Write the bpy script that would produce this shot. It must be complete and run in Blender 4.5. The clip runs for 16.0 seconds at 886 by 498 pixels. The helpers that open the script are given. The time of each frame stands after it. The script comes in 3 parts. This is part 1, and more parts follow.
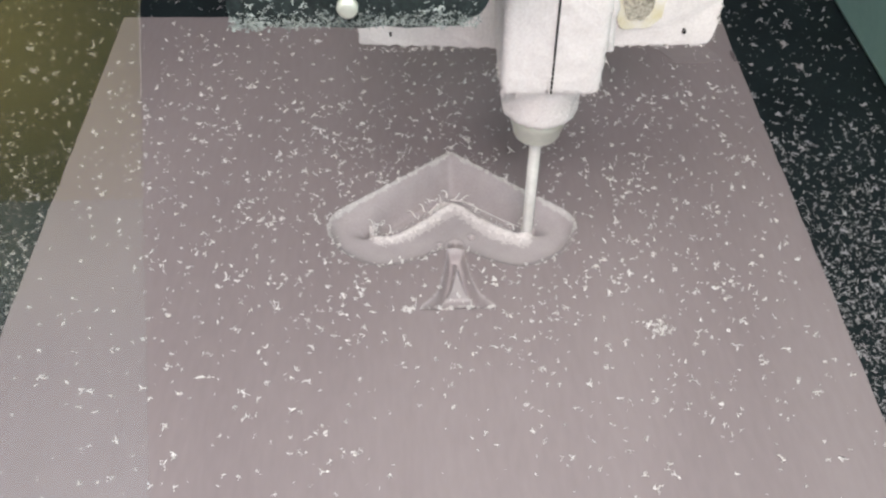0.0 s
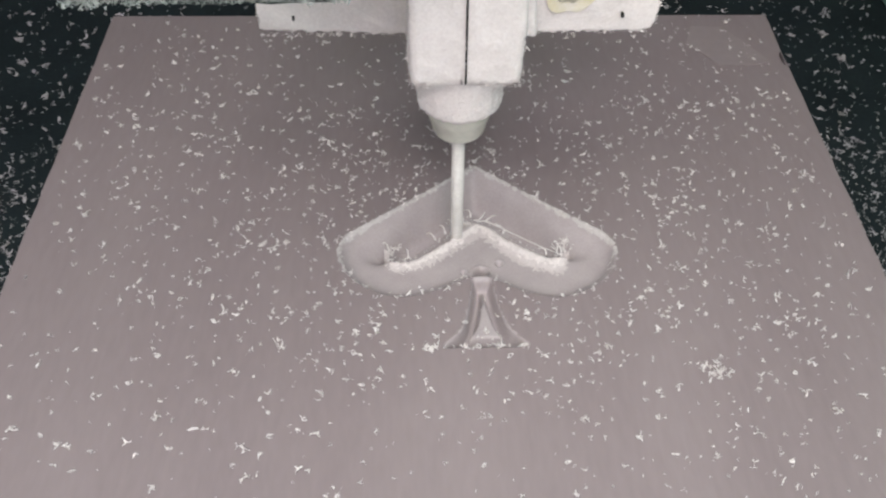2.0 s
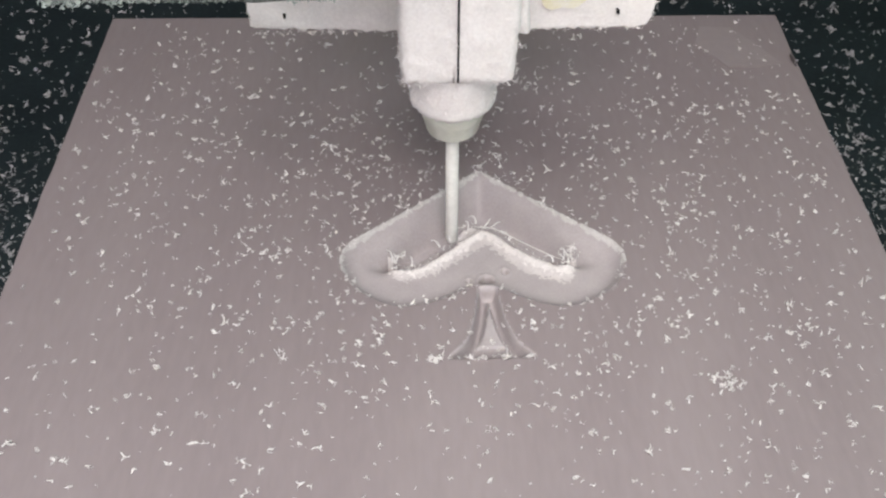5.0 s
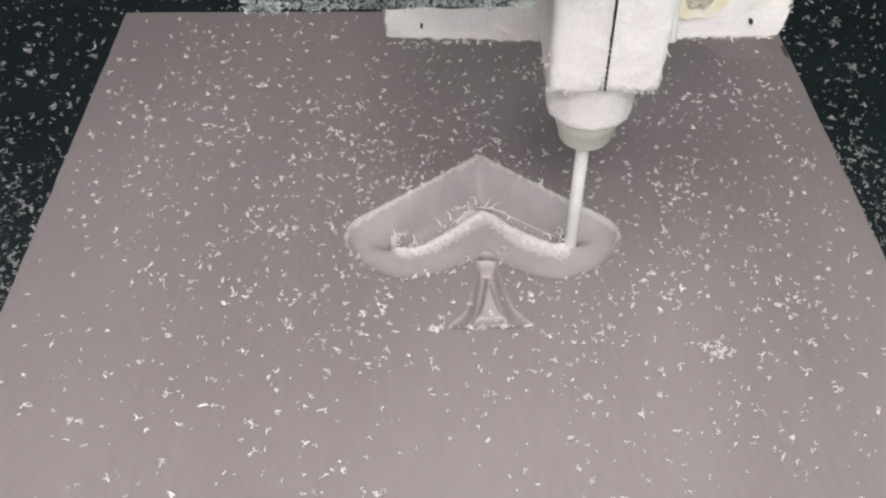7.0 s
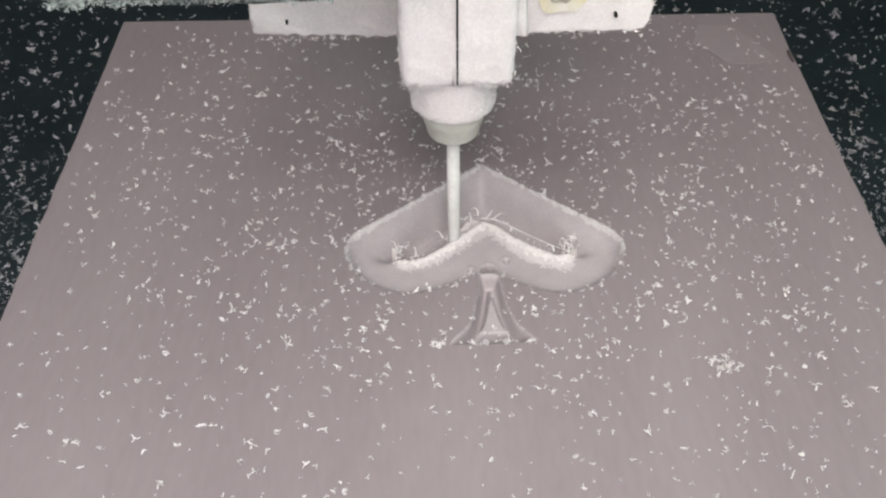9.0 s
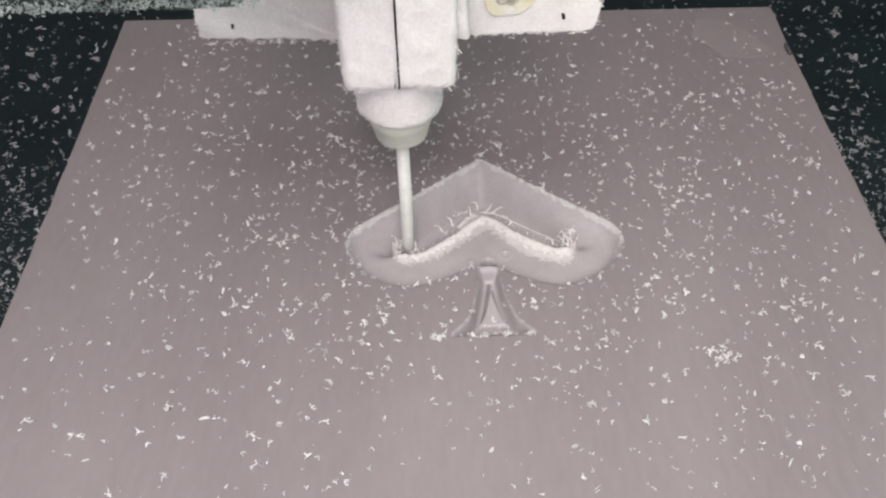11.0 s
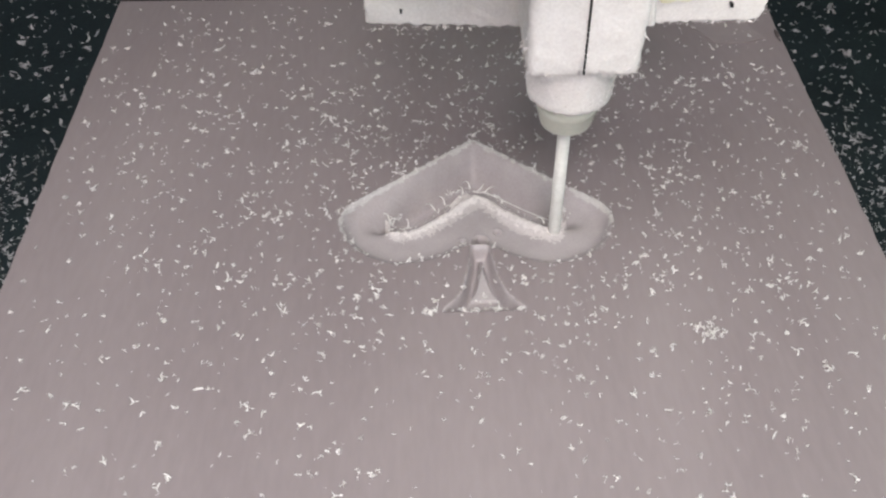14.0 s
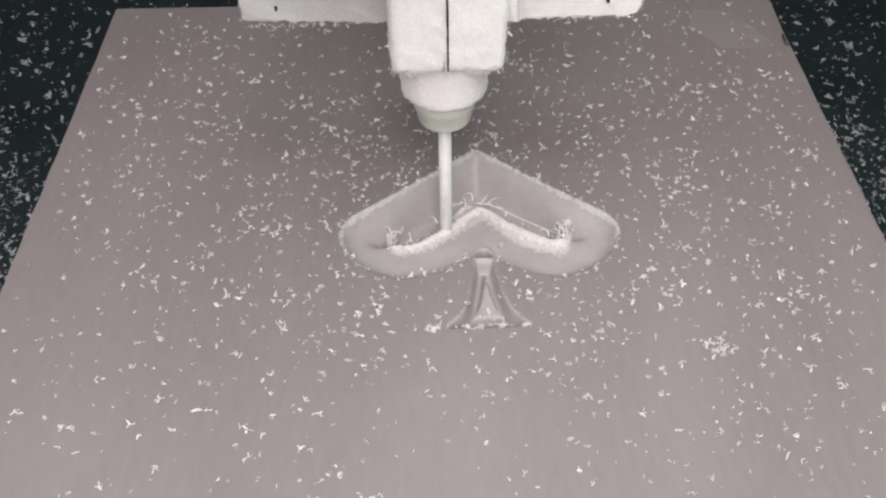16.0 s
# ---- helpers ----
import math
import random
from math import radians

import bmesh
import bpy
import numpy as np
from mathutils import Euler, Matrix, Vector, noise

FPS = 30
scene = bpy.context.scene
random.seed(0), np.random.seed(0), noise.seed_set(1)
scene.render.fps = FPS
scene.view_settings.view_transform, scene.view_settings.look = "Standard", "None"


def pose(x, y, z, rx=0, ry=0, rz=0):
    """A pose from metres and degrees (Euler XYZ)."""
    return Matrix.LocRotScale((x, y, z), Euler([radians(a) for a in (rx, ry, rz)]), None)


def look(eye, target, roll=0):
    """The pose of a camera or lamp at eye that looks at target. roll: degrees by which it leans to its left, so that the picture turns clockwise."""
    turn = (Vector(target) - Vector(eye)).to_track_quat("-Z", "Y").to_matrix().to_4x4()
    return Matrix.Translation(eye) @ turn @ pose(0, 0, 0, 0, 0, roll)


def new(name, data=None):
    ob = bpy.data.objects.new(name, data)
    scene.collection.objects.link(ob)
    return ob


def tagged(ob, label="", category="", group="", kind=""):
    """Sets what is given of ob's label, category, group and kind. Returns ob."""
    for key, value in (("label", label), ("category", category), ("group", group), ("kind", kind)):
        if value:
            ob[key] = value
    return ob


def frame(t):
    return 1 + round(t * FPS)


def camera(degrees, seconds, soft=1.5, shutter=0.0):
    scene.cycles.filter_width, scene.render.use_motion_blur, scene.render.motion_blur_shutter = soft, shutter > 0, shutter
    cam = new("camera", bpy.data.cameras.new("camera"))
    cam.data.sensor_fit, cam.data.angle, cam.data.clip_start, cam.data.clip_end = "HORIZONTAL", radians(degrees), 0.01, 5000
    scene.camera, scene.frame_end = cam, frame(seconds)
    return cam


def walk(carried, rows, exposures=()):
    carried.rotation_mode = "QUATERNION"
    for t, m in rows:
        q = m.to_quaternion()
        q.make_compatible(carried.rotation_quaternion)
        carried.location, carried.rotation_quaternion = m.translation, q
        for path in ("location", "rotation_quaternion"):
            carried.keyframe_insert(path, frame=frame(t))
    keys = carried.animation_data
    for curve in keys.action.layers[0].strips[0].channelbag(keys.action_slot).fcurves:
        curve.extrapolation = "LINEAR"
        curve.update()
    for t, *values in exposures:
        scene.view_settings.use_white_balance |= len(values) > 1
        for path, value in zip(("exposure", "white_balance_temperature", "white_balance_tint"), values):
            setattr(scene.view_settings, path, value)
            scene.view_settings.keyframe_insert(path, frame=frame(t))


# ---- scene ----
# ---- camera and its path ----
cam = camera(49.4, 16.0, soft=2.3)
CAM_ROWS = [
    (0.0, -0.0028, -0.2223, 0.2198, -1.93, -45.41, -0.43), (0.5, -0.0026, -0.2239, 0.2197, -1.75, -45.24, 0.04),
    (1.0, -0.0053, -0.2180, 0.2132, -1.77, -45.37, 0.21), (1.5, -0.0060, -0.2072, 0.2066, -1.85, -45.73, 0.36),
    (2.0, -0.0079, -0.2001, 0.2009, -1.82, -45.50, -0.31), (2.5, -0.0067, -0.1971, 0.1977, -2.06, -45.24, -0.39),
    (3.0, -0.0065, -0.1985, 0.2003, -1.69, -45.39, 0.03), (3.5, -0.0069, -0.1982, 0.2001, -1.88, -45.60, 0.07),
    (4.0, -0.0080, -0.1974, 0.1996, -1.62, -45.47, 0.09), (4.5, -0.0077, -0.1969, 0.1997, -1.71, -45.89, -0.01),
    (5.7, -0.0073, -0.1981, 0.1990, -1.55, -45.30, 0.05),
    (7.0, -0.0068, -0.1993, 0.1985, -1.39, -44.73, 0.13), (7.5, -0.0056, -0.1997, 0.1986, -1.38, -45.11, 0.35),
    (8.0, -0.0054, -0.2002, 0.1981, -1.63, -44.97, 0.46), (8.5, -0.0056, -0.2004, 0.1979, -1.57, -44.91, 0.60),
    (9.0, -0.0056, -0.2017, 0.1984, -1.49, -44.83, 0.67), (10.2, -0.0052, -0.2008, 0.1987, -1.60, -44.87, 0.92),
    (11.5, -0.0048, -0.2000, 0.1990, -1.72, -44.90, 1.13), (12.0, -0.0050, -0.2002, 0.1984, -1.77, -44.96, 1.16),
    (12.5, -0.0049, -0.2006, 0.1980, -1.71, -45.16, 0.96), (13.0, -0.0048, -0.2006, 0.1981, -1.62, -44.87, 0.57),
    (13.5, -0.0053, -0.2008, 0.1974, -1.61, -44.95, 0.50), (14.0, -0.0051, -0.2001, 0.1979, -1.70, -45.22, 0.42),
    (14.5, -0.0051, -0.2002, 0.1974, -2.05, -45.51, 0.72), (15.0, -0.0048, -0.2004, 0.1972, -1.94, -45.43, 0.63),
    (15.5, -0.0053, -0.2008, 0.1970, -1.81, -45.34, 0.50), (16.0, -0.0051, -0.2009, 0.1968, -1.83, -45.35, 0.72),
]
walk(cam, [(t, pose(x, y, z, 90 + pitch, roll, yaw)) for t, x, y, z, yaw, pitch, roll in CAM_ROWS],
     exposures=[(0.0, 0.07), (1.0, 0.03), (2.0, -0.11), (2.5, -0.07), (3.5, 0.02), (16.0, 0.02)])

# ---- light: the room's ceiling lamp, an added front fill and an added uplight ----
world = bpy.data.worlds.new("world")
scene.world = world
world.use_nodes = True
world.node_tree.nodes["Background"].inputs[0].default_value = (0.6, 0.7, 0.85, 1)
world.node_tree.nodes["Background"].inputs[1].default_value = 0.3


def area_lamp(name, eye, target, w, h, watts, colour):
    data = bpy.data.lights.new(name, "AREA")
    data.shape, data.size, data.size_y, data.energy, data.color = "RECTANGLE", w, h, watts, colour
    ob = new(name, data)
    ob.matrix_world = look(eye, target)
    return ob


# unseen lamp added behind the viewer to fill the head's front; no window there
area_lamp("front_fill_light", (0.0, -1.30, 1.27), (0, 0, 0.05), 0.76, 0.72, 24, (1.0, 0.91, 0.9))
area_lamp("ceiling_light", (0.0, -0.21, 1.64), (0.0, -0.21, 0), 2.6, 1.4, 58, (0.94, 0.965, 0.968))
# unseen warm lamp added so the ceiling mirrors yellow in the pane
area_lamp("added_uplight", (-0.9, -1.08, 1.25), (-0.9, -1.05, 3), 0.31, 0.31, 6.0, (1.0, 0.88, 0.5))


# ---- materials ----
def material(name, colour, rough=0.5, metal=0.0, spec=0.5):
    m = bpy.data.materials.new(name)
    m.use_nodes = True
    b = m.node_tree.nodes["Principled BSDF"]
    b.inputs["Base Color"].default_value = (*colour, 1)
    b.inputs["Roughness"].default_value = rough
    b.inputs["Metallic"].default_value = metal
    b.inputs["Specular IOR Level"].default_value = spec
    return m


def grain(m, colours, fine=900.0, coarse=60.0, mix=0.5, bump=0.15, bump_size=0.0004, rough=None, stretch=(1, 1, 1)):
    """Two scales of noise in the colour, and a fine relief."""
    nt = m.node_tree
    n, l = nt.nodes, nt.links
    b = n["Principled BSDF"]
    co = n.new("ShaderNodeTexCoord")
    mp = n.new("ShaderNodeMapping")
    mp.inputs["Scale"].default_value = stretch
    l.new(co.outputs["Object"], mp.inputs["Vector"])
    a, c = n.new("ShaderNodeTexNoise"), n.new("ShaderNodeTexNoise")
    for tex, s in ((a, fine), (c, coarse)):
        tex.inputs["Scale"].default_value = s
        tex.inputs["Detail"].default_value = 4
        l.new(mp.outputs["Vector"], tex.inputs["Vector"])
    mx = n.new("ShaderNodeMix")
    mx.inputs["Factor"].default_value = mix
    l.new(a.outputs["Fac"], mx.inputs["A"])
    l.new(c.outputs["Fac"], mx.inputs["B"])
    ramp = n.new("ShaderNodeValToRGB")
    e = ramp.color_ramp.elements
    e[0].position, e[1].position = 0.32, 0.68
    e[0].color, e[1].color = (*colours[0], 1), (*colours[1], 1)
    l.new(mx.outputs["Result"], ramp.inputs["Fac"])
    l.new(ramp.outputs["Color"], b.inputs["Base Color"])
    bp = n.new("ShaderNodeBump")
    bp.inputs["Strength"].default_value = bump
    bp.inputs["Distance"].default_value = bump_size
    l.new(a.outputs["Fac"], bp.inputs["Height"])
    l.new(bp.outputs["Normal"], b.inputs["Normal"])
    if rough:
        mr = n.new("ShaderNodeMapRange")
        mr.inputs["To Min"].default_value, mr.inputs["To Max"].default_value = rough
        l.new(c.outputs["Fac"], mr.inputs["Value"])
        l.new(mr.outputs["Result"], b.inputs["Roughness"])
    return m


SHEET = grain(material("grey_plastic", (0.2, 0.18, 0.18)), ((0.207, 0.171, 0.179), (0.248, 0.208, 0.216)), 500, 25, 0.6, 0.05, 0.0003, (0.25, 0.36), (1, 0.25, 1))
MILLED = grain(material("milled_plastic", (0.3, 0.28, 0.28), 0.6), ((0.312, 0.274, 0.284), (0.388, 0.345, 0.354)), 1500, 150, 0.5, 0.1, 0.0002)
FRESH = grain(material("fresh_cut_plastic", (0.62, 0.6, 0.6), 0.6), ((0.50, 0.455, 0.457), (0.73, 0.675, 0.672)), 2500, 400, 0.4, 0.3, 0.0003)
SCUFFED = grain(material("scuffed_plastic_rim", (0.4, 0.37, 0.37), 0.7), ((0.36, 0.335, 0.335), (0.56, 0.53, 0.53)), 2500, 500, 0.4, 0.3, 0.0002)
PALE = grain(material("pale_milled_plastic", (0.42, 0.4, 0.4), 0.6), ((0.41, 0.365, 0.373), (0.56, 0.51, 0.515)), 2000, 300, 0.45, 0.15, 0.0002)
FILM = grain(material("dull_film", (0.26, 0.245, 0.245), 0.5), ((0.238, 0.200, 0.208), (0.272, 0.231, 0.238)), 300, 60, 0.5, 0.05, 0.0002, (0.25, 0.36))
CHIP = grain(material("white_chips", (0.7, 0.68, 0.66), 0.32), ((0.53, 0.50, 0.50), (0.83, 0.80, 0.795)), 900, 120, 0.5, 0.1, 0.0002)
BASECHIP = grain(material("grey_chips", (0.4, 0.41, 0.41), 0.6), ((0.17, 0.165, 0.177), (0.55, 0.535, 0.555)), 300, 60, 0.6, 0.1, 0.0002)
GUARDCHIP = grain(material("teal_grey_dust", (0.3, 0.36, 0.34), 0.7), ((0.12, 0.15, 0.145), (0.5, 0.54, 0.52)), 500, 90, 0.5, 0.1, 0.0002)
BLACK = grain(material("black_bed", (0.008, 0.01, 0.012), 0.5, 0.0, 0.2), ((0.007, 0.0105, 0.0125), (0.017, 0.025, 0.028)), 700, 30, 0.5, 0.2, 0.0003)
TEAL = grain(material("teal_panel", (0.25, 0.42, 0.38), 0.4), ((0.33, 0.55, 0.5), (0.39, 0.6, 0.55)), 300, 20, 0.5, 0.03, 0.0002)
DUSTY = grain(material("dusty_white_cover", (0.75, 0.7, 0.68), 0.85), ((0.75, 0.70, 0.69), (0.9, 0.85, 0.84)), 1200, 130, 0.45, 0.35, 0.0006)
GUARD = grain(material("dusty_dark_guard", (0.03, 0.06, 0.06), 0.6), ((0.004, 0.009, 0.01), (0.03, 0.045, 0.045)), 700, 200, 0.4, 0.5, 0.0008)
METAL = grain(material("brushed_steel", (0.8, 0.82, 0.74), 0.38, 0.5), ((0.76, 0.79, 0.70), (0.88, 0.89, 0.80)), 600, 90, 0.4, 0.05, 0.0002)
TOOL = grain(material("dusty_tool", (0.72, 0.7, 0.68), 0.5), ((0.62, 0.6, 0.58), (0.78, 0.76, 0.74)), 900, 150, 0.5, 0.1, 0.0002)
DARK = material("dark_gap", (0.01, 0.01, 0.01), 0.8)
YELLOW = grain(material("yellow_mark", (0.7, 0.6, 0.25), 0.8), ((0.72, 0.64, 0.38), (0.86, 0.82, 0.76)), 1500, 170, 0.8, 0.5, 0.0006)
BRASSY = grain(material("scuffed_mark", (0.25, 0.22, 0.15), 0.8), ((0.16, 0.14, 0.11), (0.72, 0.67, 0.56)), 900, 300, 0.3, 0.6, 0.0008)
# blue of the unseen added roof, picked to cool the sheet's far part
ROOF_BLUE = grain(material("pale_blue_grey_paint", (0.5, 0.54, 0.62), 0.6), ((0.5, 0.56, 0.7), (0.56, 0.62, 0.75)), 200, 15, 0.5, 0.04, 0.0003)
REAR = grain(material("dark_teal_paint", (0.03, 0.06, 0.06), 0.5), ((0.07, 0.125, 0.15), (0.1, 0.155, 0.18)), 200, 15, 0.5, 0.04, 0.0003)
CEILPAINT = grain(material("yellow_ceiling_paint", (0.5, 0.45, 0.18), 0.9), ((0.47, 0.43, 0.17), (0.54, 0.49, 0.21)), 40, 2, 0.5, 0.05, 0.001)
WALLPAINT = grain(material("room_wall_paint", (0.56, 0.6, 0.63), 0.9), ((0.48, 0.56, 0.64), (0.54, 0.62, 0.7)), 40, 2, 0.5, 0.05, 0.001)


# ---- building helpers ----
def part(name, bm, mat, parent=None, label="", smooth=False):
    me = bpy.data.meshes.new(name)
    bm.normal_update()
    bm.to_mesh(me)
    bm.free()
    for q in mat if isinstance(mat, (list, tuple)) else [mat]:
        me.materials.append(q)
    if smooth:
        for f in me.polygons:
            f.use_smooth = True
    ob = new(name, me)
    if parent:
        ob.parent = parent
    if label:
        tagged(ob, label=label)
    return ob


def empty(name, m, label, category, kind=""):
    ob = new(name)
    ob.matrix_world = m
    ob.empty_display_size = 0.01
    return tagged(ob, label=label, category=category, kind=kind)


def box(x0, x1, y0, y1, z0, z1, bevel=0.0, seg=2):
    bm = bmesh.new()
    bmesh.ops.create_cube(bm, size=1)
    bmesh.ops.scale(bm, vec=(x1 - x0, y1 - y0, z1 - z0), verts=bm.verts)
    bmesh.ops.translate(bm, vec=((x0 + x1) / 2, (y0 + y1) / 2, (z0 + z1) / 2), verts=bm.verts)
    if bevel:
        bmesh.ops.bevel(bm, geom=bm.edges[:], offset=bevel, segments=seg, affect="EDGES", profile=0.5)
    return bm


def turned(profile, n=40, x=0.0, y=0.0):
    """A solid of revolution about z, from (radius, z) pairs, bottom to top."""
    bm = bmesh.new()
    rings = []
    for r, z in profile:
        rings.append([bm.verts.new((x + r * math.cos(2 * math.pi * k / n), y + r * math.sin(2 * math.pi * k / n), z)) for k in range(n)])
    for a, b in zip(rings, rings[1:]):
        for k in range(n):
            bm.faces.new((a[k], a[(k + 1) % n], b[(k + 1) % n], b[k]))
    bm.faces.new(rings[0][::-1])
    bm.faces.new(rings[-1])
    return bm


def extruded(outline, y0, y1, bevel=0.0):
    """An outline in x and z, pushed from y0 to y1."""
    bm = bmesh.new()
    f = bm.faces.new([bm.verts.new((x, y0, z)) for x, z in outline])
    out = bmesh.ops.extrude_face_region(bm, geom=[f])
    bmesh.ops.translate(bm, vec=(0, y1 - y0, 0), verts=[v for v in out["geom"] if isinstance(v, bmesh.types.BMVert)])
    bmesh.ops.recalc_face_normals(bm, faces=bm.faces)
    if bevel:
        bmesh.ops.bevel(bm, geom=bm.edges[:], offset=bevel, segments=3, affect="EDGES", profile=0.5)
    return bm


def roughen(bm, amount, size, cuts=0):
    """Uneven dust on a surface: pushes the points along their normals."""
    if cuts:
        bmesh.ops.subdivide_edges(bm, edges=[e for e in bm.edges if e.calc_length() > 0.003], cuts=cuts, use_grid_fill=True)
    bm.normal_update()
    for v in bm.verts:
        v.co += v.normal * amount * noise.noise(v.co * size)
    return bm


RNG = np.random.default_rng(7)


def chips_mesh(spots, sizes, lift, long=1.8, curl=1.0):
    """Small shavings: each a thin tapered strip of five triangular sections, curled into an arc and tipped."""
    n, m = len(sizes), 5
    length = sizes * RNG.uniform(0.7, long + 0.3, n)
    width = sizes * RNG.uniform(0.10, 0.36, n)
    thick = sizes * RNG.uniform(0.1, 0.28, n)
    bow = np.abs(RNG.normal(0, 2.1 * curl, n)) + 0.2
    twist, turn, roll = RNG.normal(0, 0.7, n), RNG.uniform(0, 2 * np.pi, n), RNG.normal(0, 0.95, n)
    v = np.zeros((n, m, 3, 3))
    for i, a in enumerate(np.linspace(-0.5, 0.5, m)):
        th = a * bow
        r = length / bow
        cx, cy = r * np.sin(th), r * (1 - np.cos(th))
        w = width * (1.0 - 0.8 * abs(a)) * RNG.uniform(0.3, 1.7, n)
        for j, (p, q) in enumerate(((-0.5, 0.0), (0.5, 0.1), (0.05, 1.0))):
            py = p * w * np.cos(twist * a) - q * thick * np.sin(twist * a)
            pz = p * w * np.sin(twist * a) + q * thick * np.cos(twist * a)
            v[:, i, j, 0] = cx - py * np.sin(th)
            v[:, i, j, 1] = cy + py * np.cos(th)
            v[:, i, j, 2] = pz
    v = v.reshape(n, 3 * m, 3) + RNG.normal(0, 0.075, (n, 3 * m, 3)) * sizes[:, None, None]
    c, q = np.cos(roll)[:, None], np.sin(roll)[:, None]
    y, z = v[:, :, 1] * c - v[:, :, 2] * q, v[:, :, 1] * q + v[:, :, 2] * c
    x = v[:, :, 0]
    c, q = np.cos(turn)[:, None], np.sin(turn)[:, None]
    tip = RNG.normal(0, 0.45, n)
    ct, st = np.cos(tip)[:, None], np.sin(tip)[:, None]
    x, z = x * ct - z * st, x * st + z * ct
    X, Y = x * c - y * q + spots[:, 0, None], x * q + y * c + spots[:, 1, None]
    Z = z - z.min(axis=1)[:, None] + (lift if np.isscalar(lift) else lift[:, None])
    out = np.stack([X, Y, Z], -1).reshape(-1, 3)
    one = [(0, 2, 1), (3 * m - 3, 3 * m - 2, 3 * m - 1)]
    for i in range(0, 3 * (m - 1), 3):
        one += [(i + j, i + (j + 1) % 3, i + 3 + (j + 1) % 3, i + 3 + j) for j in range(3)]
    faces = [tuple(3 * m * k + q for q in f) for k in range(n) for f in one]
    return out, faces


def ragged(spots, sizes, lift):
    """Most shavings are torn tangles of two or three strips."""
    lift = np.full(len(sizes), float(lift)) if np.isscalar(lift) else np.asarray(lift, float)
    out = [(spots, sizes * 0.9, lift)]
    for share in (0.85, 0.6, 0.35):
        k = RNG.uniform(0, 1, len(sizes)) < share
        near = spots[k] + RNG.normal(0, 0.33, (int(k.sum()), 2)) * sizes[k][:, None]
        out.append((near, sizes[k] * RNG.uniform(0.5, 0.85, int(k.sum())), lift[k] + RNG.uniform(0, 0.3, int(k.sum())) * sizes[k]))
    return tuple(np.concatenate(q) for q in zip(*out))


def webs(n):
    """Thin webs that hold the strips of one torn shaving together."""
    return [q for k in range(n - 1) for q in ((15 * k + 6, 15 * k + 7, 15 * k + 21), (15 * k + 7, 15 * k + 22, 15 * k + 21))]


def chips(name, spots, sizes, lift, mat, parent=None, **more):
    spots, sizes = np.asarray(spots, float), np.asarray(sizes, float)
    one = len(sizes) <= 4
    spots, sizes, lift = ragged(spots, sizes, lift)
    v, f = chips_mesh(spots, sizes, lift, **more)
    if one:
        f = f + webs(len(sizes))
    me = bpy.data.meshes.new(name)
    me.from_pydata(v.tolist(), [], f)
    me.materials.append(mat)
    ob = new(name, me)
    ob.parent = parent
    return ob


VARIANTS = []


def single_chip(name, x, y, z, size, mat, parent):
    """One shaving of its own, on one of ten shared meshes."""
    if len(VARIANTS) < 20:
        for m in (CHIP, BASECHIP):
            for _ in range(10):
                spots, sizes, lift = ragged(np.zeros((1, 2)), np.array([0.001]), 0.0)
                v, f = chips_mesh(spots, sizes, lift, long=1.5)
                f = f + webs(len(sizes))
                me = bpy.data.meshes.new("shaving")
                me.from_pydata(v.tolist(), [], f)
                me.materials.append(m)
                VARIANTS.append(me)
    ob = new(name, VARIANTS[int(RNG.integers(0, 10)) + (0 if mat is CHIP else 10)])
    ob.matrix_world = pose(x, y, z, 0, 0, float(RNG.uniform(0, 360))) @ Matrix.Scale(size * 1000, 4)
    ob.parent = parent
    return ob


def ribbon(points, width, thick):
    """A thin curled strip through points, tapering to its end."""
    bm = bmesh.new()
    rings = []
    n = len(points)
    for k, p in enumerate(points):
        d = (points[min(k + 1, n - 1)] - points[max(k - 1, 0)]).normalized()
        side = d.cross(Vector((0, 0, 1)))
        side = side.normalized() if side.length > 1e-6 else Vector((1, 0, 0))
        up = side.cross(d)
        w = width * (1 - 0.7 * k / (n - 1))
        rings.append([bm.verts.new(p + side * a * w / 2 + up * b * thick / 2) for a, b in ((-1, -1), (1, -1), (1, 1), (-1, 1))])
    for a, b in zip(rings, rings[1:]):
        for k in range(4):
            bm.faces.new((a[k], a[(k + 1) % 4], b[(k + 1) % 4], b[k]))
    bm.faces.new(rings[0][::-1])
    bm.faces.new(rings[-1])
    return bm


# ---- the room and the machine's housing ----
BED_Z = -0.0395


def slab(name, mat, x0, x1, y0, y1, z0, z1, label, category, bevel=0.0):
    return tagged(part(name, box(x0, x1, y0, y1, z0, z1, bevel), mat), label, category, kind="structure")


slab("floor", WALLPAINT, -1.86, 1.86, -1.53, 1.86, -0.95, -0.9, "plain pale floor of the room", "floor")
slab("ceiling", CEILPAINT, -1.86, 1.86, -1.53, 1.86, 1.67, 1.72, "plain yellowish ceiling of the room", "ceiling")
slab("wall_north", WALLPAINT, -1.86, 1.86, 1.86, 1.92, -0.9, 1.67, "plain painted room wall", "wall")
slab("wall_south", WALLPAINT, -1.86, 1.86, -1.59, -1.53, -0.9, 1.67, "plain painted room wall", "wall")
slab("wall_east", WALLPAINT, 1.86, 1.92, -1.53, 1.86, -0.9, 1.67, "plain painted room wall", "wall")
slab("wall_west", WALLPAINT, -1.92, -1.86, -1.53, 1.86, -0.9, 1.67, "plain painted room wall", "wall")
slab("machine_base", BLACK, -0.30, 0.30, -0.36, 0.30, -0.899, BED_Z, "black machine bed strewn with pale milling chips", "machine bed")
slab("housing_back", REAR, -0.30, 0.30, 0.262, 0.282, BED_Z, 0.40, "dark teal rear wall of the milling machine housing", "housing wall")
